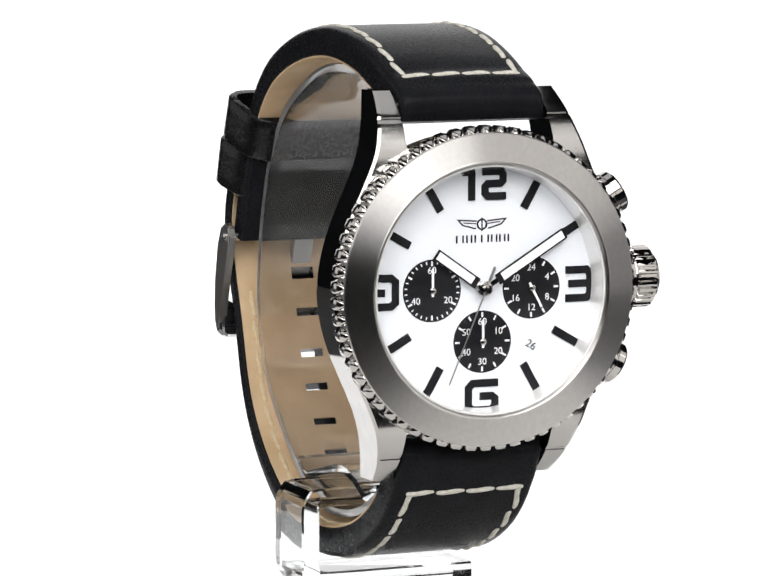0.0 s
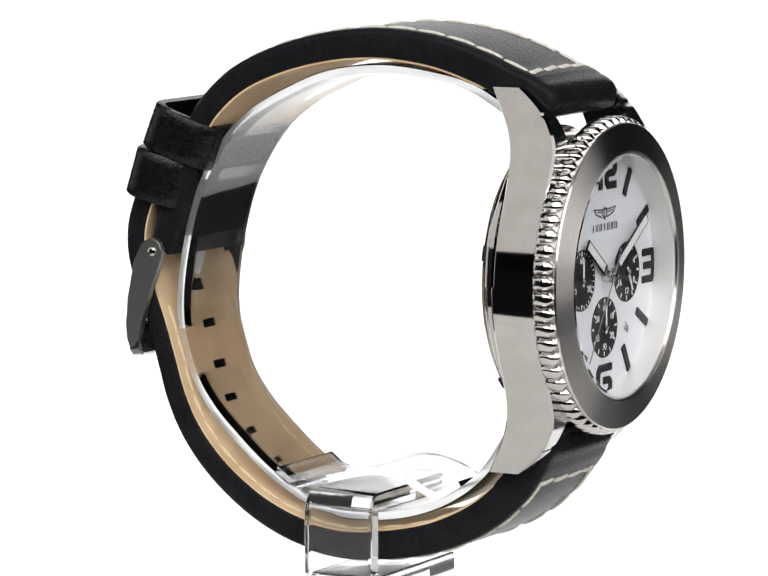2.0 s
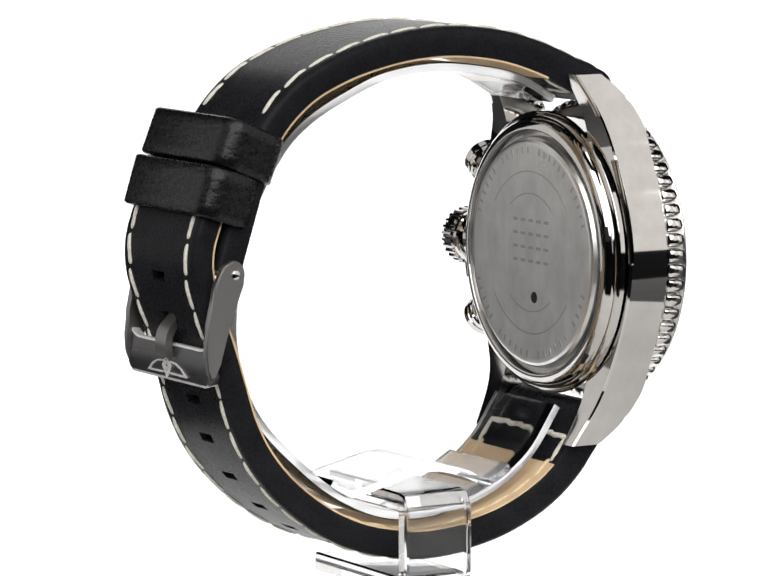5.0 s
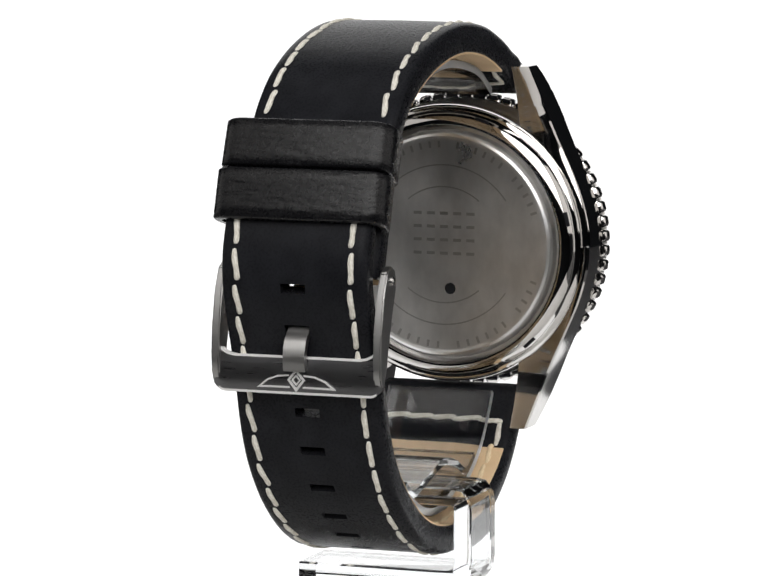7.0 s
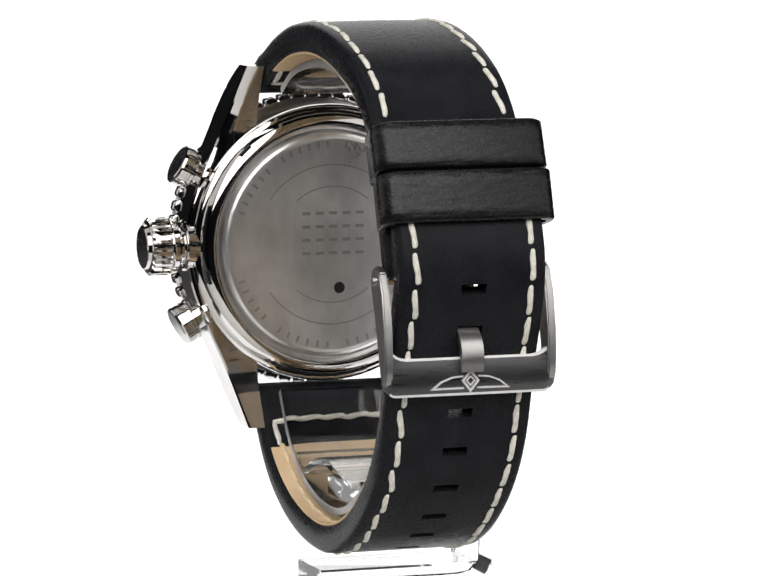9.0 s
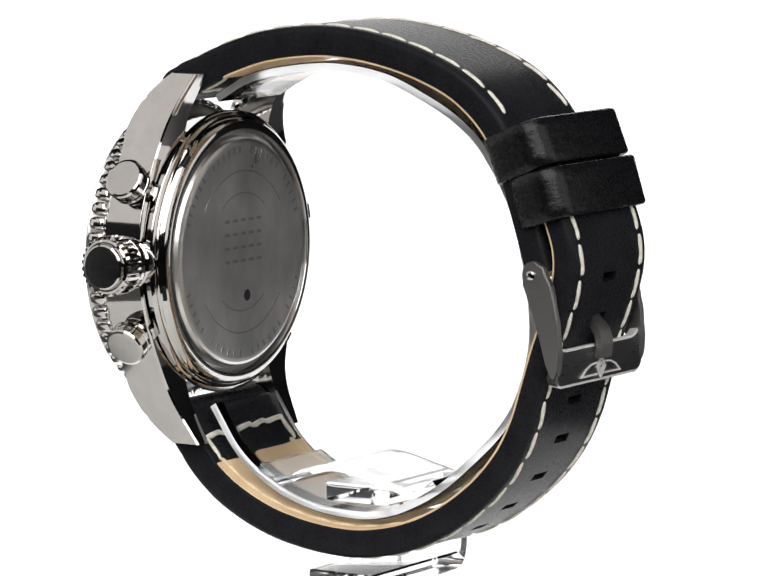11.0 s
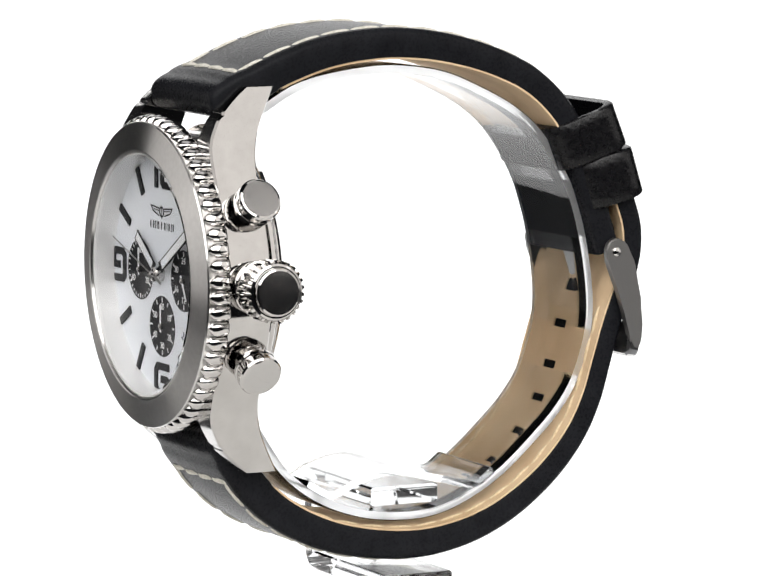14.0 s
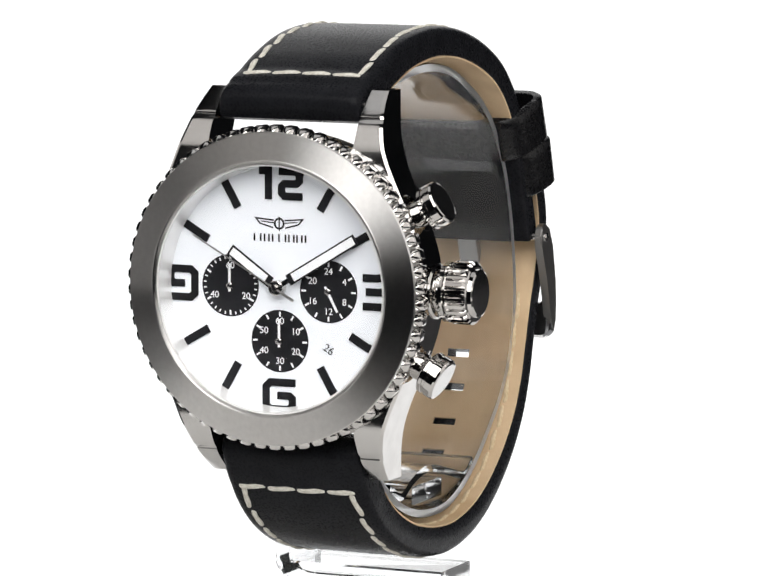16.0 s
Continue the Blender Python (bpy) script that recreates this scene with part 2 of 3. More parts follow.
# ---- the studio: a self-glowing white sweep on a dark table, in a dark room ----
def studio():
    m = Matrix.Scale(1 / MM, 4)

    def wall(name, x0, y0, z0, x1, y1, z1, mat="dark", label="matt dark grey studio surface"):
        bm = box((abs(x1 - x0), abs(y1 - y0), abs(z1 - z0)))
        bm.transform(Matrix.Translation(((x0 + x1) / 2, (y0 + y1) / 2, (z0 + z1) / 2)))
        bm.transform(m)
        return tagged(part(name, bm, mat, smooth=False), label, kind="structure")

    wall("wall_north", -1.6, 1.5, -0.9, 1.6, 1.6, 1.7)
    wall("wall_south", -1.6, -1.6, -0.9, 1.6, -1.5, 1.7)
    wall("wall_west", -1.6, -1.5, -0.9, -1.5, 1.5, 1.7)
    wall("wall_east", 1.5, -1.5, -0.9, 1.6, 1.5, 1.7)
    wall("ceiling", -1.6, -1.6, 1.7, 1.6, 1.6, 1.8)
    wall("floor", -1.6, -1.6, -1.0, 1.6, 1.6, -0.9)
    # seamless white sheet that glows by itself: flat under the watch, then curving up behind it
    prof = [(0.0, 0.0), (0.1, 0.0), (0.30, 0.0), (0.42, 0.02), (0.50, 0.08), (0.54, 0.16), (0.56, 0.30), (0.57, 0.62)]
    s, ys, zs, ty, tz = curve_points(prof, 0.02)
    bm = bmesh.new()
    rows = []
    for y, z, a, b in zip(ys, zs, ty, tz):
        k = max(0.0, min(1.0, (y - 0.25) / 0.25))
        w = 0.065 + 0.10 * max(0.0, y) + 0.13 * k * k * (3 - 2 * k)
        top = [bm.verts.new((x, y, z)) for x in (-w, w)]
        low = [bm.verts.new((x, y + b * 0.004, z - a * 0.004)) for x in (w, -w)]
        rows.append(top + low)
    for p, q in zip(rows, rows[1:]):
        for k in range(4):
            n = (k + 1) % 4
            bm.faces.new((p[k], p[n], q[n], q[k]))
    bm.faces.new(rows[0]), bm.faces.new(rows[-1])
    bm.transform(m)
    tagged(part("backdrop", bm, "glow_sheet"), "seamless white sweep, its brightness put in as its own glow", kind="structure")
    wall("table", -0.42, -0.08, -0.90, 0.42, 0.42, -0.0045, "tabletop", "dark grey laminate photo table standing on the floor")
    # unseen white board, added to reflect bright in the lower case flanks
    bm = box((230, 92, 4), 0.5)
    bm.transform(Matrix.Translation((0, -46.4, -2.0)))
    tagged(part("reflector_board", bm, "board"), "white laminate board added out of view as a reflector", kind="structure")


# ---- the watch ----
HALF = 11.7
YS = [-11.7, -11.62, -11.4, -11.0, -10.3, -9.0, -6.0, -2.0, -0.7, 0.7, 2.0, 6.0, 9.0, 10.3, 11.0, 11.4, 11.62, 11.7]
UPPER = [(34.7, 25.7), (31.8, 27.7), (27.8, 29.8), (22.1, 32.3), (15.1, 34.4), (7, 35.4), (0, 35.2), (-7.2, 34.0), (-14.4, 31.8), (-20.8, 28.6),
         (-26.1, 23.6), (-29.3, 17.6), (-31.5, 11), (-33.2, 5.6), (-34.6, 1.2)]
LOWER = [(33.1, -23.5), (31.1, -28.4), (28.1, -33.0), (22.9, -37.5), (15.8, -41.0), (8.4, -42.9), (0.9, -43.6), (-5.2, -43.1), (-11.6, -41.4), (-17.8, -38.3),
         (-24.0, -33.5), (-28.6, -28.1), (-31.5, -22.5), (-33.4, -16.4), (-35.2, -10.5), (-37.4, -4.5), (-38.8, 0.5), (-38.8, 5),
         (-37.3, 9.8), (-35.2, 14.3), (-32.3, 20.0)]


def thick(s, total, a, b):
    """Half the strap's thickness: padded near the case, thinner towards its end, rounded off at the spring bar."""
    h = a + (b - a) * min(1.0, max(0.0, s / (0.75 * total)))
    if s < 2.4:
        h *= 0.35 + 0.65 * math.sqrt(max(0.0, 1 - ((2.4 - s) / 2.4) ** 2))
    return h


def roll_off(y, r=1.1):
    d = HALF - abs(y)
    return 0.0 if d >= r else r - math.sqrt(max(0.0, r * r - (r - d) ** 2))


def strap(watch, name, ctrl, side, a, b, liner, holes, label):
    band = Band(ctrl, side)
    L = band.length

    def lined(s):
        return liner[0] - 0.4 <= s <= liner[1] + 0.4

    def top(s, y):
        pad = 0.4 * max(0.0, 1 - s / 45)
        # the turned-over end swells between the spring bar and the cross seam
        swell = 0.4 * math.sin(math.pi * min(1.0, max(0.0, (s + 1.0) / 9.0))) ** 0.8 - 0.18 * math.exp(-((s - 4.1) / 0.55) ** 2)
        return thick(s, L, a, b) - 0.35 - pad * (abs(y) / HALF) ** 2 + pad * 0.3 - roll_off(y) + 0.35 + swell

    def low(s, y):
        near = 0.7 + 0.3 * min(1.0, s / 5.0)
        return -thick(s, L, a, b) * near + (0.2 if lined(s) else 0.0) + 0.3 * roll_off(y)

    body = part(name, band.solid(YS, low, top, holes=holes), "leather", watch, label)
    ys2 = [y * 11.45 / 11.7 for y in YS]
    part("lining", band.solid(ys2, lambda s, y: -thick(s, L, a, b), lambda s, y: -thick(s, L, a, b) + 0.3, *liner, holes=holes),
         "lining", body, "tan leather lining")
    return band, body, top


def sew_lining(band, body, total, a, b, me, s0, s1, pitch=4.95):
    liner = [c for c in body.children if c.name.startswith("lining")][0]
    for y in (-9.3, 9.3):
        for k in range(int((s1 - s0) / pitch) + 1):
            s = s0 + k * pitch
            o, t, nrm = band.at(s, -thick(s, total, a, b) + 0.02)
            ex = (t + Vector((0, random.uniform(-0.06, 0.06), 0))).normalized()
            piece("lining_stitch", me, liner, at=frame_at(o + Vector((0, y, 0)), ex, (-nrm).cross(ex), -nrm))


def stitch_mesh(mat="thread"):
    bm = bmesh.new()
    bmesh.ops.create_uvsphere(bm, u_segments=8, v_segments=10, radius=1)
    bm.transform(Matrix.Rotation(radians(90), 4, "Y"))
    for v in bm.verts:
        k = abs(v.co.x) ** 2.2
        full = math.sqrt(max(0.0, 1 - v.co.x ** 12)) / math.sqrt(max(1e-6, 1 - min(1.0, v.co.x ** 2)))
        v.co.y, v.co.z = v.co.y * min(full, 2.6), v.co.z * min(full, 2.6)
        v.co = Vector((v.co.x * 2.45, v.co.y * 0.47 * (1 + 0.1 * math.sin(6 * v.co.x)) + 0.10 * math.sin(3.0 * v.co.x), v.co.z * 0.30 - 0.22 * k))
    bm.transform(Matrix.Scale(MM, 4))
    for f in bm.faces:
        f.smooth = True
    me = bpy.data.meshes.new("stitch")
    bm.to_mesh(me)
    bm.free()
    me.materials.append(MAT[mat])
    return me


def sew(band, body, top, me, y, s0, s1, pitch=4.95):
    n = int((s1 - s0) / pitch)
    for k in range(n + 1):
        s = s0 + k * pitch
        o, t, nrm = band.at(s, top(s, y) + 0.03)
        lean = math.copysign(0.09, y) + random.uniform(-0.07, 0.07)
        ey = Vector((0, 1, 0))
        ex = (t + ey * lean).normalized()
        piece("stitch", me, body, at=frame_at(o + ey * (y + random.uniform(-0.12, 0.12)), ex, nrm.cross(ex), nrm))


def sew_across(band, body, top, me, s, w, n=4):
    for k in range(n):
        y = -w + (k + 0.5) * 2 * w / n
        o, t, nrm = band.at(s, top(s, y) + 0.03)
        ex = (Vector((0, 1, 0)) + t * random.uniform(-0.06, 0.06)).normalized()
        piece("stitch", me, body, at=frame_at(o + Vector((0, y, 0)), ex, nrm.cross(ex), nrm))


def sew_inside(band, body, total, a, b, me, s, w, n=5):
    """The cross seam and the starts of the long seams, as they show on the strap's inner face."""
    rows = [(s, -w + (k + 0.5) * 2 * w / n, 0) for k in range(n)] + [(s + 2.6, y, 1) for y in (-w, w)]
    for at, y, long_way in rows:
        near = 0.7 + 0.3 * min(1.0, at / 5.0)
        o, t, nrm = band.at(at, -thick(at, total, a, b) * near - 0.03)
        ex = (t if long_way else Vector((0, 1, 0)) + t * random.uniform(-0.12, 0.12)).normalized()
        piece("stitch", me, body, at=frame_at(o + Vector((0, y, 0)), ex, (-nrm).cross(ex), -nrm))


def keeper(watch, centre, n, along, deep, wide):
    """A leather loop round both layers of the strap."""
    n = Vector((n[0], 0, n[1])).normalized()
    t = Vector((n.z, 0, -n.x))
    ey = Vector((0, 1, 0))
    bm = bmesh.new()
    rings = []
    for inset, along_k in ((0, -0.5), (0, -0.46), (0, -0.25), (0, 0), (0, 0.25), (0, 0.46), (0, 0.5), (1.3, 0.5), (1.3, -0.5)):
        soft = 0.25 if abs(along_k) == 0.5 and not inset else 0.0
        w, d = wide - inset - soft, deep / 2 - inset - soft
        r = 3.6 - inset * 0.8
        ring = []
        for sx, sy, a0 in ((1, 1, 0), (-1, 1, 90), (-1, -1, 180), (1, -1, 270)):
            for k in range(9):
                a = radians(a0 + 90 * k / 8)
                u, v = sx * (w - r) + r * math.cos(a), sy * (d - r) + r * math.sin(a)
                u *= 1.0 - 0.15 * (0.5 - 0.5 * v / d)
                bulge = 0.35 * (1 - (u / w) ** 2) * (1 if v > 0 else -1)
                q = Vector((centre[0], 0, centre[1])) + ey * u + n * (v + bulge) + t * (along_k * along)
                ring.append(bm.verts.new(q))
        rings.append(ring)
    for a, b in zip(rings, rings[1:] + rings[:1]):
        for k in range(len(a)):
            m = (k + 1) % len(a)
            bm.faces.new((a[k], a[m], b[m], b[k]))
    return part("strap_keeper", bm, "keeper", watch, "creased black leather loop", sharp=50)


def side_shape(z):
    """Half width of the case with its lugs, its back and its front, by height."""
    a = abs(z)
    k = [0, 4, 8, 12, 16.5, 19, 21.5, 25, 29.7]
    y = np.interp(a, k, [24.1, 23.75, 22.7, 21.1, 18.95, 17.85, 16.95, 15.95, 14.8])
    back = np.interp(a, [0, 14, 17.5, 20.7, 23, 25.3, 27.6, 29.7], [30.7, 30.7, 30.6, 30.2, 29.5, 28.4, 27.0, 25.9])
    front = np.interp(a, [0, 19.5, 21.5, 25.4, 27.6, 29.0, 29.7], [38.3, 38.3, 38.1, 36.05, 33.9, 32.2, 31.2])
    return float(y), float(back), float(front)


def case(watch):
    body = part("case_middle", lathe([(30.3, 20.8), (30.3, 21.6), (30.7, 22.0), (38.1, 22.0), (38.1, 19.0), (30.3, 19.0)], closed=True), "steel", watch, "polished steel case")
    zs = [-29.7 + 59.4 * k / 240 for k in range(241)]
    smooth_k = [side_shape(z) for z in zs]
    ker = np.hanning(41)[1:-1]
    ker /= ker.sum()
    tight = np.hanning(19)[1:-1] / np.hanning(19).sum()
    cols = [np.convolve(np.pad([q[c] for q in smooth_k], len(w) // 2, mode="reflect", reflect_type="odd"), w, mode="valid") for c, w in enumerate((ker, ker, tight))]
    cols[2] = cols[2] - 0.32 * np.exp(-((np.abs(zs) - 25.6) / 0.3) ** 2)      # a fine groove across each lug
    for sgn in (1, -1):
        bm = bmesh.new()
        rings = []
        for z, y, b, f in zip(zs, *cols):
            # flat front with a fine broken edge
            inner = max(12.1, math.sqrt(max(0.0, 21.8 ** 2 - z * z)))
            ease = 1.0 if z > 0 else 0.2
            cut = min(0.45, (y - inner) * 0.85)
            ring = [(b, inner), (b + 0.1 * ease, inner + 0.6 * (y - inner)), (b + 0.45 * ease, y - 0.3), (b + 0.3 + 0.4 * ease, y), (f - 0.7 * cut, y), (f, y - cut), (f, inner)]
            rings.append([bm.verts.new((px, sgn * py, z)) for px, py in ring])
        for p, q in zip(rings, rings[1:]):
            for k in range(7):
                n = (k + 1) % 7
                f = bm.faces.new((p[k], p[n], q[n], q[k]))
                f.material_index = 1 if k == 5 else 0      # the front of the lug is satin
        bm.faces.new(rings[0]), bm.faces.new(rings[-1])
        flank = part("case_flank", bm, "steel", watch, "polished flank with two lugs", sharp=28)
        flank.data.materials.append(MAT["lugface"])
    for z in (27.4, -26.2):
        bm = lathe([(-12.2, 0), (-12.2, 0.85), (12.2, 0.85), (12.2, 0)], 16)
        bm.transform(Matrix.Translation((32.4, 0, z)) @ Matrix.Rotation(radians(90), 4, "Z"))
        part("spring_bar", bm, "steel", watch)
    # back: polished stepped ring with notches, brushed lid
    ring = [(30.4, 23.0), (29.7, 22.9), (29.3, 22.5), (29.15, 22.1), (29.0, 22.0), (28.7, 21.95), (28.2, 21.6), (27.85, 21.1), (27.65, 20.6), (27.55, 20.1), (27.6, 19.85), (27.9, 19.7), (29.6, 19.6), (30.4, 19.6)]
    part("caseback_ring", lathe(ring, closed=True), "steel", watch, "polished back ring", sharp=25)
    lid = part("caseback_lid", lathe([(30.2, 19.7), (29.5, 19.7), (29.4, 18.9), (28.0, 18.7), (27.45, 18.35), (27.25, 17.9), (27.2, 17.4), (27.2, 9.0), (27.2, 0)]), "caseback", watch, "brushed back plate with worn engraving", sharp=4)
    for k in range(6):
        # black block in place of the shade inside a notch of the ring
        bm = box((1.5, 2.4, 1.1), 0.15)
        part("notch_shade", bm, "black", lid, at=Matrix.Rotation(radians(60 * k + 17), 4, "X") @ Matrix.Translation((0.0287, 0, 0.0212)))
    # engraving that cannot be read: rings of short bars and two arcs
    for r0, a0, a1, n in ((16.6, -70, 70, 26), (16.6, 110, 250, 24)):
        for k in range(n):
            a = a0 + (a1 - a0) * k / (n - 1)
            if k % 7 == 5:
                continue
            p, q = clock(r0 - 0.55, a), clock(r0 + 0.55, a)
            part("engraved_mark", stroke([p, q], 0.42, 27.17, 27.2), "etched", lid)
    for r0, a0, a1 in ((13.2, -55, 55), (13.2, 125, 235), (9.6, -40, 40), (9.6, 140, 220)):
        part("engraved_arc", stroke(arc(0, 0, r0, a0, a1), 0.22, 27.175, 27.2), "etched", lid)
    for z in (5.2, 3.0, 0.8, -1.4):
        for k in range(5):
            part("engraved_mark", stroke([(-5.4 + 2.3 * k, z), (-4.0 + 2.3 * k, z)], 0.5, 27.175, 27.2), "etched", lid)
    bm = lathe([(27.12, 0), (27.12, 0.85), (27.2, 0.95)], 20)
    bm.transform(Matrix.Translation((0, -1.2, -7.2)))
    part("key_hole", bm, "black", lid, "small dark round mark")
    # bezel: brushed cone over a ring of rounded teeth
    bez = part("bezel", lathe([(37.9, 22.4), (38.2, 23.4), (41.0, 23.6), (41.35, 23.8), (41.6, 23.65), (42.42, 19.6), (42.48, 19.45), (42.4, 19.2), (42.0, 18.95), (37.9, 18.9)], 160, closed=True), "brushed", watch, "brushed steel bezel", sharp=9)
    tooth = bmesh.new()
    N = 62
    half = math.pi * 24.7 / N * 0.90
    rows = []
    for x, h, q in ((37.9, 0.0, 1), (38.0, 0.85, 1), (38.4, 1.15, 1), (39.9, 1.15, 1), (40.6, 0.95, 0.8), (41.3, 0.15, 0.12)):
        rows.append([tooth.verts.new((x, w * half * q, 23.55 + h * hh)) for w, hh in ((-1, 0.0), (-0.8, 0.8), (-0.5, 1.0), (0.5, 1.0), (0.8, 0.8), (1, 0.0))])
    for p, q in zip(rows, rows[1:]):
        for k in range(5):
            tooth.faces.new((p[k], p[k + 1], q[k + 1], q[k]))
    first = part("tooth", tooth, "teeth", bez, at=Matrix.Identity(4), sharp=50)
    for k in range(1, N):
        piece("tooth", first.data, bez, at=Matrix.Rotation(2 * math.pi * k / N, 4, "X"))
    part("inner_ring", lathe([(41.9, 18.97), (41.9, 18.6), (37.7, 18.15), (37.7, 18.97)], 128, closed=True), "ring", watch, "satin ring round the dial")
    g = part("crystal", lathe([(42.2, 0), (42.2, 18.3), (42.1, 18.9), (41.5, 18.9), (41.5, 0)], 96), "glass", watch, "flat clear glass", sharp=4)
    g.visible_shadow = False


def pusher(watch, angle):
    bm = lathe([(21.0, 0), (21.0, 3.0), (23.6, 3.0), (23.9, 2.75), (24.0, 2.1), (25.4, 2.1), (25.5, 3.2), (25.7, 3.4), (26.2, 3.4), (26.3, 3.25), (26.7, 3.25), (26.8, 3.4),
                (27.9, 3.4), (28.2, 3.2), (28.3, 2.9), (28.3, 0)], 40)
    bm.normal_update()
    for f in bm.faces:
        if f.calc_center_median().x > 28.29:
            f.material_index = 1        # satin end face
    bm.transform(Matrix.Translation((33.3, 0, 0)) @ Matrix.Rotation(radians(angle), 4, "X") @ Matrix.Rotation(radians(90), 4, "Z"))
    part("pusher", bm, "steel", watch, "polished round push button", sharp=12).data.materials.append(MAT["lugface"])


def crown(watch):
    turn = Matrix.Translation((33.2, 0, 0)) @ Matrix.Rotation(radians(90), 4, "Z")
    bm = lathe([(22.0, 0), (22.0, 4.2), (23.9, 4.2), (24.2, 3.9), (24.3, 3.2), (25.1, 3.2), (25.2, 4.3), (25.5, 4.55), (26.3, 4.55), (26.5, 4.2), (26.7, 4.3), (30.0, 4.3), (30.15, 3.95), (30.15, 3.75), (30.7, 3.6), (30.86, 3.3), (30.95, 1.6), (30.98, 0)], 48)
    for f in bm.faces:
        f.material_index = 1 if f.calc_center_median().x > 30.88 else 0      # satin end face
    bm.transform(turn)
    body = part("crown", bm, "steel", watch, "fluted steel winding crown", sharp=17)
    body.data.materials.append(MAT["lugface"])
    N = 26
    bm = bmesh.new()
    rows = []
    for y, h in ((26.7, 0.1), (26.9, 0.6), (29.7, 0.6), (30.05, 0.1)):
        rows.append([bm.verts.new((w * 0.40, y, 4.25 + h * hh)) for w, hh in ((-1, 0), (-0.5, 0.9), (0.5, 0.9), (1, 0))])
    for p, q in zip(rows, rows[1:]):
        for k in range(3):
            bm.faces.new((p[k], p[k + 1], q[k + 1], q[k]))
    put = Matrix.Translation((0.0332, 0, 0))
    first = part("flute", bm, "steel", body, at=put)
    for k in range(1, N):
        piece("flute", first.data, body, at=put @ Matrix.Rotation(2 * math.pi * k / N, 4, "Y"))


DIAL_X = 38.1


def digits(parent, x):
    """Square stencil numerals, one mesh each."""
    w = 1.15

    def num(name, lines):
        bm = bmesh.new()
        for k, ln in enumerate(lines):
            stroke(ln, w, x, x + 0.22 + 0.004 * k, bm)
        part(name, bm, "black", parent, smooth=False)

    num("numeral_twelve", [[(-3.3, 17.6), (-1.75, 17.6), (-1.75, 13.3)],
                           [(0.0, 17.6), (2.9, 17.6), (3.4, 17.1), (3.4, 16.2), (2.9, 15.75), (0.9, 15.75), (0.45, 15.3), (0.45, 14.35), (0.95, 13.85), (3.9, 13.85)]])
    num("numeral_three", [[(13.9, 2.1), (17.4, 2.1), (18.0, 1.5), (18.0, -1.6), (17.4, -2.2), (13.9, -2.2)], [(14.4, 0.0), (17.7, 0.0)]])
    num("numeral_six", [[(2.7, -14.5), (-1.5, -14.5), (-2.2, -15.2), (-2.2, -18.0), (-1.5, -18.6), (1.6, -18.6), (2.2, -18.0), (2.2, -16.9), (1.7, -16.5), (-0.3, -16.5)]])
    num("numeral_nine", [[(-18.7, -2.2), (-14.9, -2.2), (-14.2, -1.6), (-14.2, 1.5), (-14.9, 2.1), (-17.7, 2.1), (-18.3, 1.5), (-18.3, 0.4), (-17.8, -0.1), (-15.9, -0.1)]])


def text_mesh(body, size, x, cy, cz, turn=0.0):
    """Built-in lettering as a thin solid on the dial, reading upright from the front."""
    cu = bpy.data.curves.new("txt", "FONT")
    cu.body, cu.size, cu.align_x, cu.align_y, cu.extrude = body, size, "CENTER", "CENTER", 0.03
    ob = bpy.data.objects.new("txt", cu)
    scene.collection.objects.link(ob)
    me = bpy.data.meshes.new_from_object(ob.evaluated_get(bpy.context.evaluated_depsgraph_get()))
    bpy.data.objects.remove(ob)
    bpy.data.curves.remove(cu)
    bm = bmesh.new()
    bm.from_mesh(me)
    bpy.data.meshes.remove(me)
    m = Matrix(((0, 0, 1, x), (1, 0, 0, cy), (0, 1, 0, cz), (0, 0, 0, 1)))
    bm.transform(m @ Matrix.Rotation(radians(turn), 4, "Z"))
    return bm


def subdial(parent, cy, cz, words, ticks, hand, long_every):
    x = DIAL_X
    disc = lathe([(x - 0.4, 0), (x - 0.4, 4.75), (x + 0.06, 4.75), (x + 0.06, 4.55), (x + 0.03, 4.5), (x + 0.03, 0)], 64)
    disc.transform(Matrix.Translation((0, cy, cz)))
    ob = part("subdial", disc, "black", parent, "black counter with white figures")
    for k in range(ticks):
        a = 360 * k / ticks
        r0 = 3.75 if k % long_every == 0 else 4.05
        part("tick", stroke([clock(r0, a, cy, cz), clock(4.5, a, cy, cz)], 0.20 if k % long_every else 0.3, x + 0.03, x + 0.07), "white", ob, smooth=False)
    for word, a in words:
        py, pz = clock(3.05, a, cy, cz)
        part("figure", text_mesh(word, 1.45, x + 0.08, py, pz), "white", ob, smooth=False)
    p0, p1 = clock(-0.9, hand, cy, cz), clock(3.4, hand, cy, cz)
    part("counter_hand", stroke([p0, p1], 0.36, x + 0.35, x + 0.45), "white", ob, "thin white hand", smooth=False)
    hub = lathe([(x, 0.5), (x + 0.5, 0.5), (x + 0.6, 0.35), (x + 0.6, 0)], 20)
    hub.transform(Matrix.Translation((0, cy, cz)))
    part("hub", hub, "steel", ob)


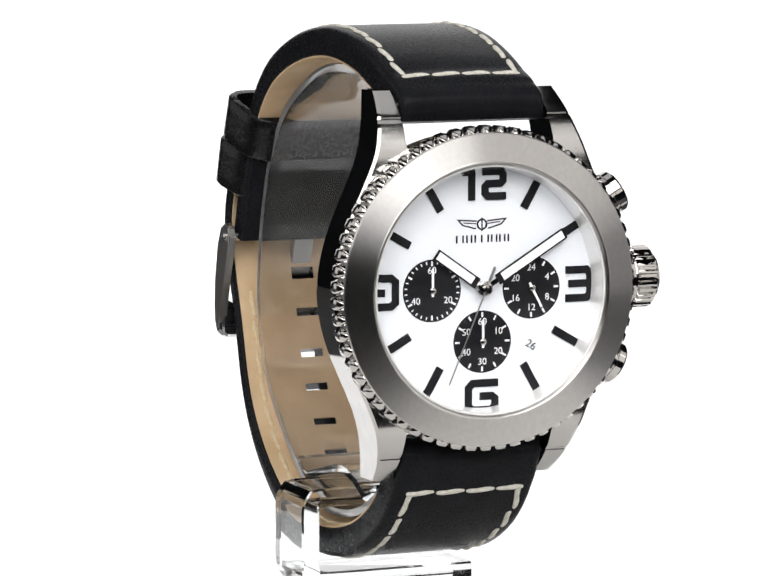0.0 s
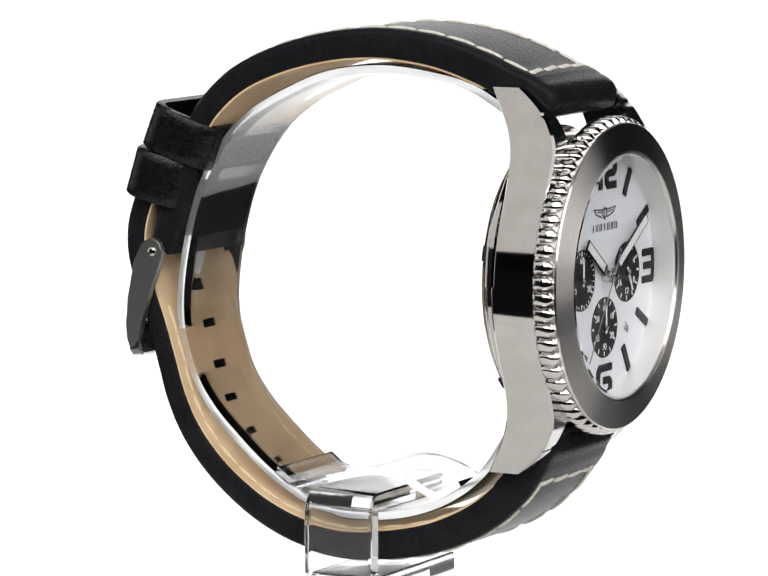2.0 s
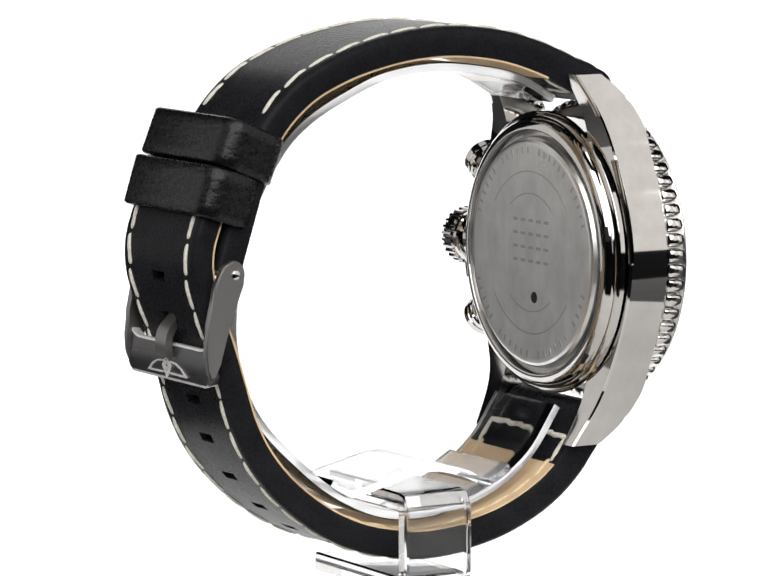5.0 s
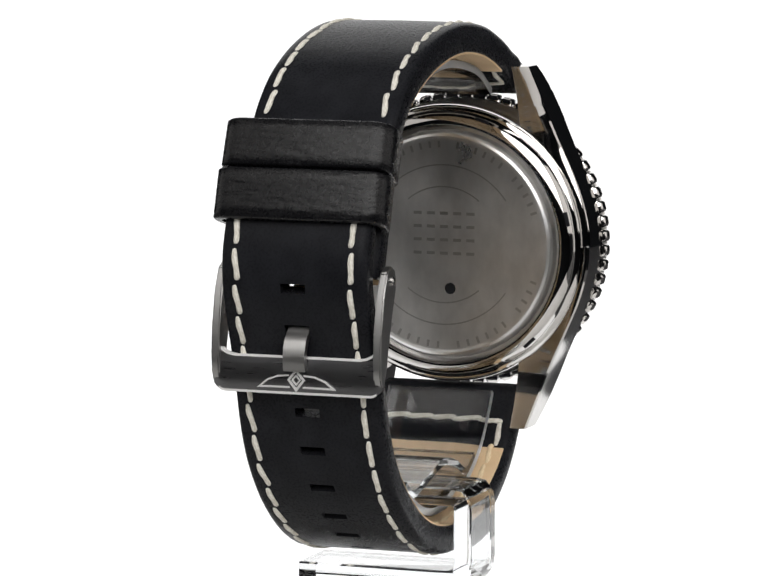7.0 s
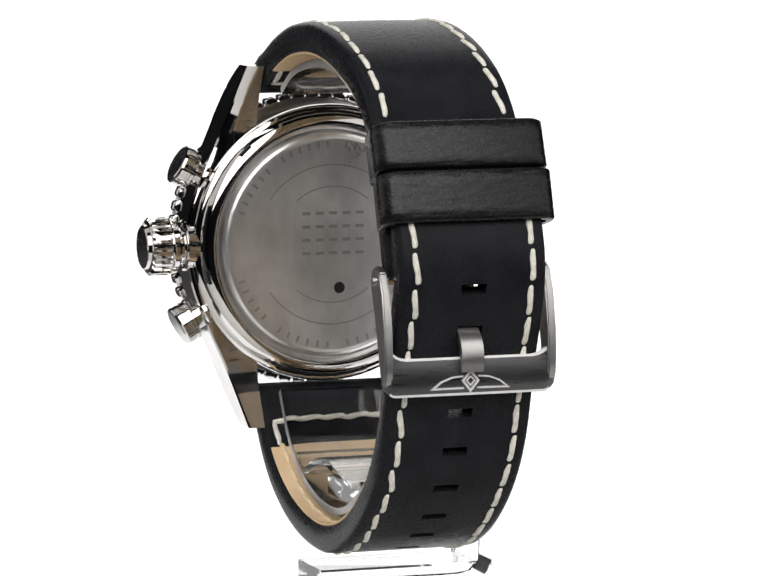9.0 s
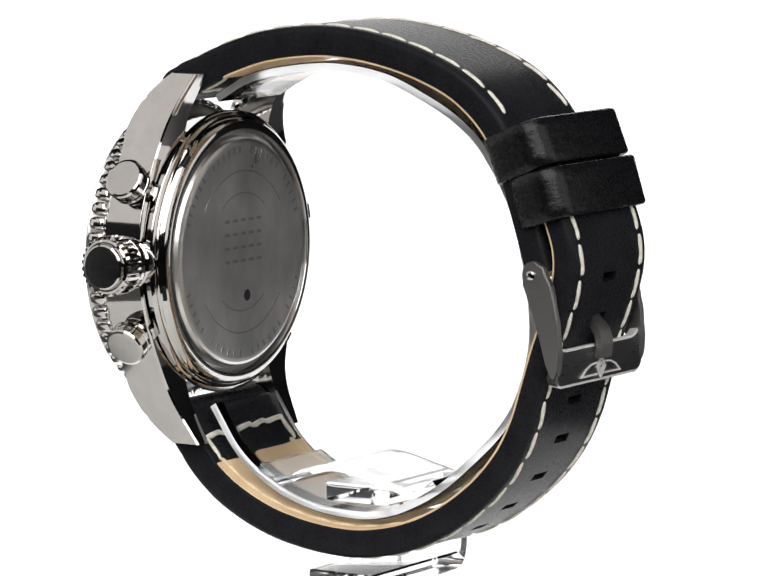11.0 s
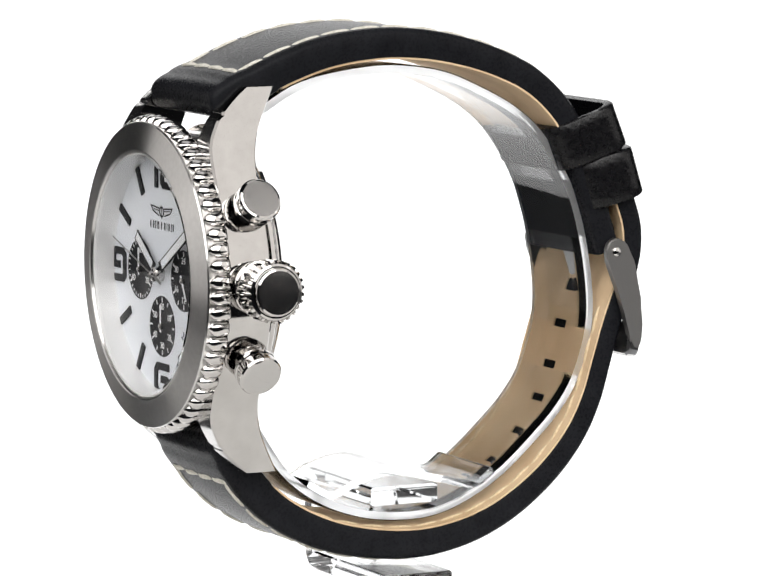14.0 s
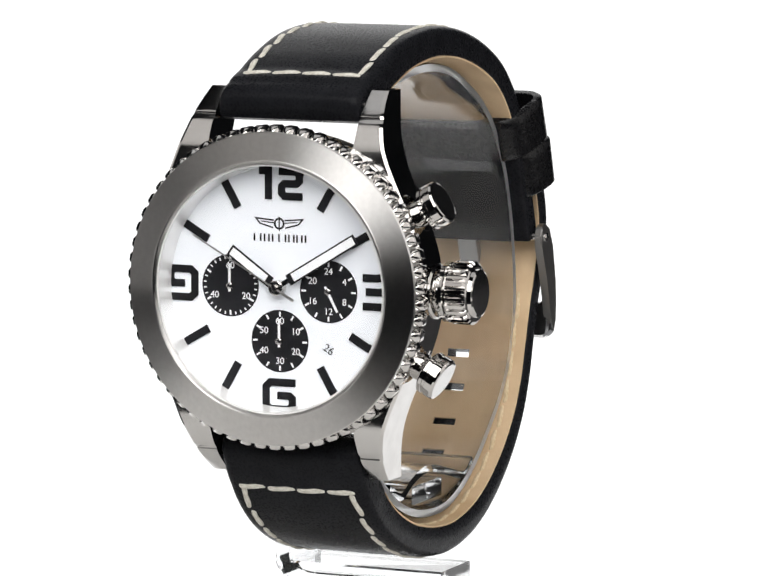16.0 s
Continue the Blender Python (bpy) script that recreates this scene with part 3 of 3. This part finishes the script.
def main_hand(parent, name, angle, x, r0, r1, w, tail):
    """A bar hand: steel rim, white filling, black surround towards the hub."""
    def bar(a, b, width, x0, x1):
        return stroke([clock(a, angle), clock(b, angle)], width, x0, x1)

    rim = part(name, bar(r0 - 0.9, r1, w, x, x + 0.18), "black", parent, "black-edged bar hand with white filling", smooth=False)
    part("filling", bar(r0, r1 - 0.35, w - 0.5, x + 0.1, x + 0.24), "white", rim, "white filling", smooth=False)
    part("stem", bar(-tail, r0, 0.75, x + 0.02, x + 0.16), "steel", rim, "narrow steel stem", smooth=False)
    part("step", bar(r0 + 0.15, r0 + 2.4, w - 0.7, x + 0.14, x + 0.27), "enamel", rim, smooth=False)


def dial(watch):
    x = DIAL_X
    d = part("dial", lathe([(x - 0.5, 0), (x - 0.5, 18.9), (x, 18.9), (x, 0)], 96), "enamel", watch, "plain white dial")
    digits(d, x)
    for h in (1, 2, 4, 5, 7, 8, 10, 11):
        a = 30 * h
        part("hour_marker", stroke([clock(13.7, a), clock(18.4, a)], 1.25, x, x + 0.24), "black", d, smooth=False)
    subdial(d, -8.2, -0.1, (("60", 0), ("20", 120), ("40", 240)), 30, 0, 5)
    subdial(d, 8.2, -0.3, (("24", 0), ("4", 60), ("8", 120), ("12", 180), ("16", 240), ("20", 300)), 12, 152, 1)
    subdial(d, 0.1, -8.2, (("60", 0), ("10", 60), ("20", 120), ("30", 180), ("40", 240), ("50", 300)), 12, 0, 1)
    # winged emblem and the maker's word as plain marks
    em = part("emblem", stroke(arc(0, 9.65, 0.75, 0, 360, 20), 0.28, x, x + 0.054), "black", d, "small black winged mark", smooth=False)
    for s in (-1, 1):
        part("wing", stroke([(s * 0.9, 10.15), (s * 3.9, 10.4), (s * 3.2, 9.6), (s * 1.0, 9.0)], 0.22, x, x + 0.05), "black", em, smooth=False)
        part("feather", stroke([(s * 0.9, 9.75), (s * 3.0, 9.95)], 0.16, x, x + 0.05), "black", em, smooth=False)
    part("spindle", stroke([(0, 10.7), (0, 8.6)], 0.2, x, x + 0.058), "black", em, smooth=False)
    for k, wd in enumerate((0.35, 1.0, 0.95, 0.35, 0.9, 0.85, 0.95)):
        y0 = -4.15 + 1.37 * k
        for side in ((-1, 1) if wd > 0.5 else (0,)):
            part("word_bar", stroke([(y0 + side * wd * 0.32, 6.9), (y0 + side * wd * 0.32, 8.05)], 0.27, x, x + 0.05), "black", d, smooth=False)
    # date window with its frame
    bm = stroke([(-1.25, -0.95), (1.25, -0.95), (1.25, 0.95), (-1.25, 0.95), (-1.25, -0.95)], 0.08, x, x + 0.05)
    bm.transform(Matrix.Translation((0, 8.2, -9.1)) @ Matrix.Rotation(radians(-32), 4, "X"))
    part("date_frame", bm, "ring", d, "thin grey frame of the date window", smooth=False)
    part("date", text_mesh("26", 1.75, x + 0.03, 8.2, -9.1, -32), "black", d, "black date figures", smooth=False)
    main_hand(watch, "hour_hand", -55.0, x + 0.75, 2.2, 9.6, 1.75, 1.2)
    main_hand(watch, "minute_hand", 58.9, x + 1.15, 3.3, 15.4, 1.75, 1.2)
    part("centre_hub", lathe([(x, 1.15), (x + 1.5, 1.15), (x + 1.6, 0.9), (x + 1.6, 0.55), (x + 2.2, 0.5), (x + 2.3, 0)], 32), "steel", watch, "steel hub")
    bm = stroke([(0, -3.6), (0, 15.6)], 0.2, x + 1.75, x + 1.85)
    stroke([(0, -3.6), (0, -1.2)], 0.42, x + 1.74, x + 1.86, bm)
    return part("seconds_hand", bm, "satin", watch, "hair-thin grey seconds hand", smooth=False)


def buckle(watch):
    # arms: bent, tapering plates at both sides
    arm_out = [(-36.6, 2.6), (-38.2, -0.6), (-39.2, -6.4), (-39.7, -10.5), (-39.5, -13.2), (-38.8, -14.8), (-37.9, -14.5),
               (-37.2, -12.4), (-36.2, -8.8), (-35.0, -5.0), (-33.2, -0.4), (-32.8, 1.4), (-33.4, 2.9), (-34.8, 3.5)]
    body = None
    for s in (-1, 1):
        bm = bmesh.new()
        prism([(p, q) for p, q in arm_out], s * 12.45, s * 13.75, bm)
        bm.transform(Matrix(((0, 1, 0, 0), (1, 0, 0, 0), (0, 0, 1, 0), (0, 0, 0, 1))))
        bmesh.ops.bevel(bm, geom=bm.edges[:], offset=0.25, segments=2, affect="EDGES")
        if body is None:
            body = tagged(bpy.data.objects.new("buckle", None))
            scene.collection.objects.link(body)
            body.parent = watch
            tagged(body, "satin steel pin buckle")
        part("buckle_arm", bm, "satin", body, sharp=30)
        pin = lathe([(13.4, 0), (13.4, 0.75), (14.0, 0.7), (14.15, 0.4), (14.15, 0)], 20)
        pin.transform(Matrix.Translation((-34.6, 0, 1.2)) @ Matrix.Rotation(radians(90 * s), 4, "Z"))
        part("pin_head", pin, "steel", body)
    bar = Band([(-37.95, -10.4), (-38.2, -12.2), (-38.25, -14.0), (-37.95, -16.0)], -1, 0.4)
    ys = [-13.6, -13.45, -13.2, -12.8, -12.3, -11.8, -11.2, -10.2, -4, 0, 4, 10.2, 11.2, 11.8, 12.3, 12.8, 13.2, 13.45, 13.6]
    bm = bar.solid(ys, lambda s, y: -0.9, lambda s, y: 1.0 - (0.3 if abs(y) > 13 else 0) - (0.45 if s < 0.2 or s > bar.length - 0.2 else 0))
    for v in bm.verts:      # the lower corners are rounded off
        over = max(0.0, abs(v.co.y) - 11.8) / 1.8
        if v.co.z < -13.2:
            v.co.z += 1.3 * over ** 2 * min(1.0, (-13.2 - v.co.z) / 2.6)
        elif v.co.z > -11.2:      # the inner corners run up into the arms
            v.co.z += 2.2 * (max(0.0, abs(v.co.y) - 10.2) / 3.4) ** 2 * min(1.0, (v.co.z + 11.2) / 0.6)
    for f in bm.faces:      # upper and lower edge: glints painted as pale silver
        z = f.calc_center_median().z
        f.material_index = 1 if z > -10.62 + 2.2 * (max(0.0, abs(f.calc_center_median().y) - 10.2) / 3.4) ** 2 or z < -15.6 else 0
    part("buckle_bar", bm, "darkreflection", body, "steel front bar, dark reflection and edge glints put into its colours").data.materials.append(MAT["ring"])
    for s in (-1, 1):
        part("emblem_wing", stroke([(s * 1.2, -13.2), (s * 3.0, -13.35), (s * 4.7, -14.0), (s * 6.0, -15.05), (s * 1.1, -15.0)], 0.26, -39.36, -39.0), "ring", body, "bright raised wing", smooth=False)
    part("emblem_diamond", stroke([(0, -12.4), (1.2, -13.9), (0, -15.4), (-1.2, -13.9), (0, -12.4)], 0.34, -39.4, -39.0), "ring", body, "bright raised mark", smooth=False)
    part("emblem_square", stroke([(0, -13.2), (0.62, -13.9), (0, -14.6), (-0.62, -13.9), (0, -13.2)], 0.22, -39.38, -39.0), "ring", body, smooth=False)
    tongue = Band([(-34.6, 1.4), (-36.2, -3.4), (-37.6, -6.6), (-39.1, -8.2), (-39.75, -10.2), (-39.5, -12.4)], -1, 0.4)
    part("tongue", tongue.solid([-1.75, -1.6, 0, 1.6, 1.75], lambda s, y: -0.65, lambda s, y: 0.65 - (0.2 if abs(y) > 1.7 else 0)), "satin", body, "polished buckle tongue")
    bm = lathe([(-12.5, 0), (-12.5, 0.8), (12.5, 0.8), (12.5, 0)], 16)
    bm.transform(Matrix.Translation((-34.6, 0, 1.2)) @ Matrix.Rotation(radians(90), 4, "Z"))
    part("buckle_pin", bm, "steel", body)


def wristwatch():
    watch = tagged(new("wristwatch"), "steel chronograph wristwatch with white dial and stitched black leather strap", "watch")
    watch.location = (0, 0, DIAL_Z)
    case(watch)
    seconds = dial(watch)
    pusher(watch, 28.8)
    pusher(watch, -28.5)
    crown(watch)
    me = stitch_mesh()
    up = strap(watch, "upper_strap", UPPER, 1, 2.8, 2.15, (11.6, 68.6), (), "black leather strap with cream stitching")
    up_cross = 6.6
    sew_across(*up, me, up_cross, 9.9)
    for y in (-9.4, 9.4):
        sew(*up, me, y, up_cross + 2.4, 66.1)
    low = LOWER
    band = Band(low, -1)
    # holes follow each other at even steps; the tongue sits in one of them
    tip = band.length
    holes = [(tip - 20.9 - 6.75 * k, 0.75, 2.1) for k in range(9)]
    dn = strap(watch, "lower_strap", low, -1, 2.85, 1.9, (12.9, band.length - 1.4), holes, "black leather strap end with punched slots")
    sew_across(*dn, me, 7.5, 9.9)
    for y in (-9.3, 9.3):
        sew(*dn, me, y, 9.9, band.length - 12)
    sew_lining(dn[0], dn[1], band.length, 2.85, 1.9, stitch_mesh("tanthread"), 14.9, band.length - 30)
    sew_inside(dn[0], dn[1], band.length, 2.85, 1.9, me, 7.5, 9.9)
    sew_inside(up[0], up[1], up[0].length, 2.8, 2.15, me, up_cross, 9.9)
    keeper(watch, (-30.7, 19.7), (-0.93, 0.37), 7.4, 11.6, 14.3)
    keeper(watch, (-34.4, 12.8), (-0.955, 0.295), 7.9, 10.3, 14.5)
    buckle(watch)
    return watch, seconds


# ---- the stand ----
def acrylic_stand():
    st = tagged(new("watch_stand"), "clear acrylic watch display stand with curved cuff", "stand")
    st.location = (0, 0, DIAL_Z)
    # bent strip: foot on the table, upright beside the strap, arm into the loop
    bm = bmesh.new()
    way = [(12.5, -49.6), (0, -49.6), (-12.6, -49.6), (-14.4, -49.1), (-15.1, -47.5), (-15.1, -42.5), (-15.1, -38.2), (-14.6, -36.9), (-13.2, -36.3), (0, -36.3), (7.5, -36.3)]
    s, ys, zs, ty, tz = curve_points(way, 0.8)
    rows = []
    for y, z, a, b in zip(ys, zs, ty, tz):
        rows.append([bm.verts.new((xx, y - b * o, z + a * o)) for xx, o in ((-5.6, -1.2), (-5.3, -1.5), (5.9, -1.5), (6.2, -1.2), (6.2, 1.2), (5.9, 1.5), (-5.3, 1.5), (-5.6, 1.2))])
    for p, q in zip(rows, rows[1:]):
        for k in range(8):
            n = (k + 1) % 8
            bm.faces.new((p[k], p[n], q[n], q[k]))
    bm.faces.new(rows[0]), bm.faces.new(rows[-1])
    part("bent_strip", bm, "acrylic", st, "bent clear strip forming foot and arm", sharp=40)
    ys = [-9.0, -8.7, -4, 0, 4, 8.7, 9.0]
    cuff = Band([(27.0, -24.0), (22.0, -31.2), (15.5, -36.0), (8.0, -38.7), (0.6, -39.5), (-5, -39.0), (-10.5, -37.0), (-16, -33.8), (-21.5, -29.2), (-26.6, -24.1), (-30.0, -18.6),
                 (-32.3, -10), (-31.6, 0), (-28.8, 10.7), (-24.0, 19.0), (-18.8, 23.9), (-12, 27.6), (-5, 30.3), (4, 31.4), (13, 30.6), (20, 28.9), (26.0, 25.6)], -1, 0.9)
    ring = part("cuff", cuff.solid(ys, lambda s, y: -0.7, lambda s, y: 0.7 - (0.2 if abs(y) > 8.8 else 0)), "acrylic", st, "open clear ring inside the strap")
    ring.data.materials.append(MAT["sawn"])
    for f in ring.data.polygons:
        if abs(f.normal.y) > 0.8:
            f.material_index = 1
    hump = Band([(-14.8, -33.2), (-11.3, -35.2), (-5.1, -33.9), (3.0, -32.2), (9.0, -33.3), (13.7, -35.2), (18.0, -33.2)], 1, 0.6)
    part("saddle", hump.solid(ys, lambda s, y: -0.6, lambda s, y: 0.6), "acrylic", st, "wavy clear saddle over the arm")
    return st


# ---- place and movement ----
def motions(watch, seconds, stand):
    """One even turn of the hidden turntable; the seconds hand runs on."""
    turn = [(0, -67.17), (1, -47.47), (2, -27.77), (3, -8.40), (4, 10.96), (5, 30.53), (6, 50.14), (7, 69.75), (8, 89.37),
            (9, 108.96), (10, 128.54), (11, 148.12), (12, 167.74), (13, 187.36), (14, 206.86), (15, 226.37), (16, 245.87)]
    for thing in (watch, stand):
        shift = pose(0, -0.00025 if thing is watch else 0, 0)
        walk(thing, [(float(t), pose(0, 0, DIAL_Z, 0, 0, a) @ shift) for t, a in turn])
    walk(seconds, [(float(t), pose(0, 0, 0, -(203.0 + 6.0 * t), 0, 0)) for t in range(0, 17)])


studio()
watch, seconds_hand = wristwatch()
stand = acrylic_stand()
motions(watch, seconds_hand, stand)
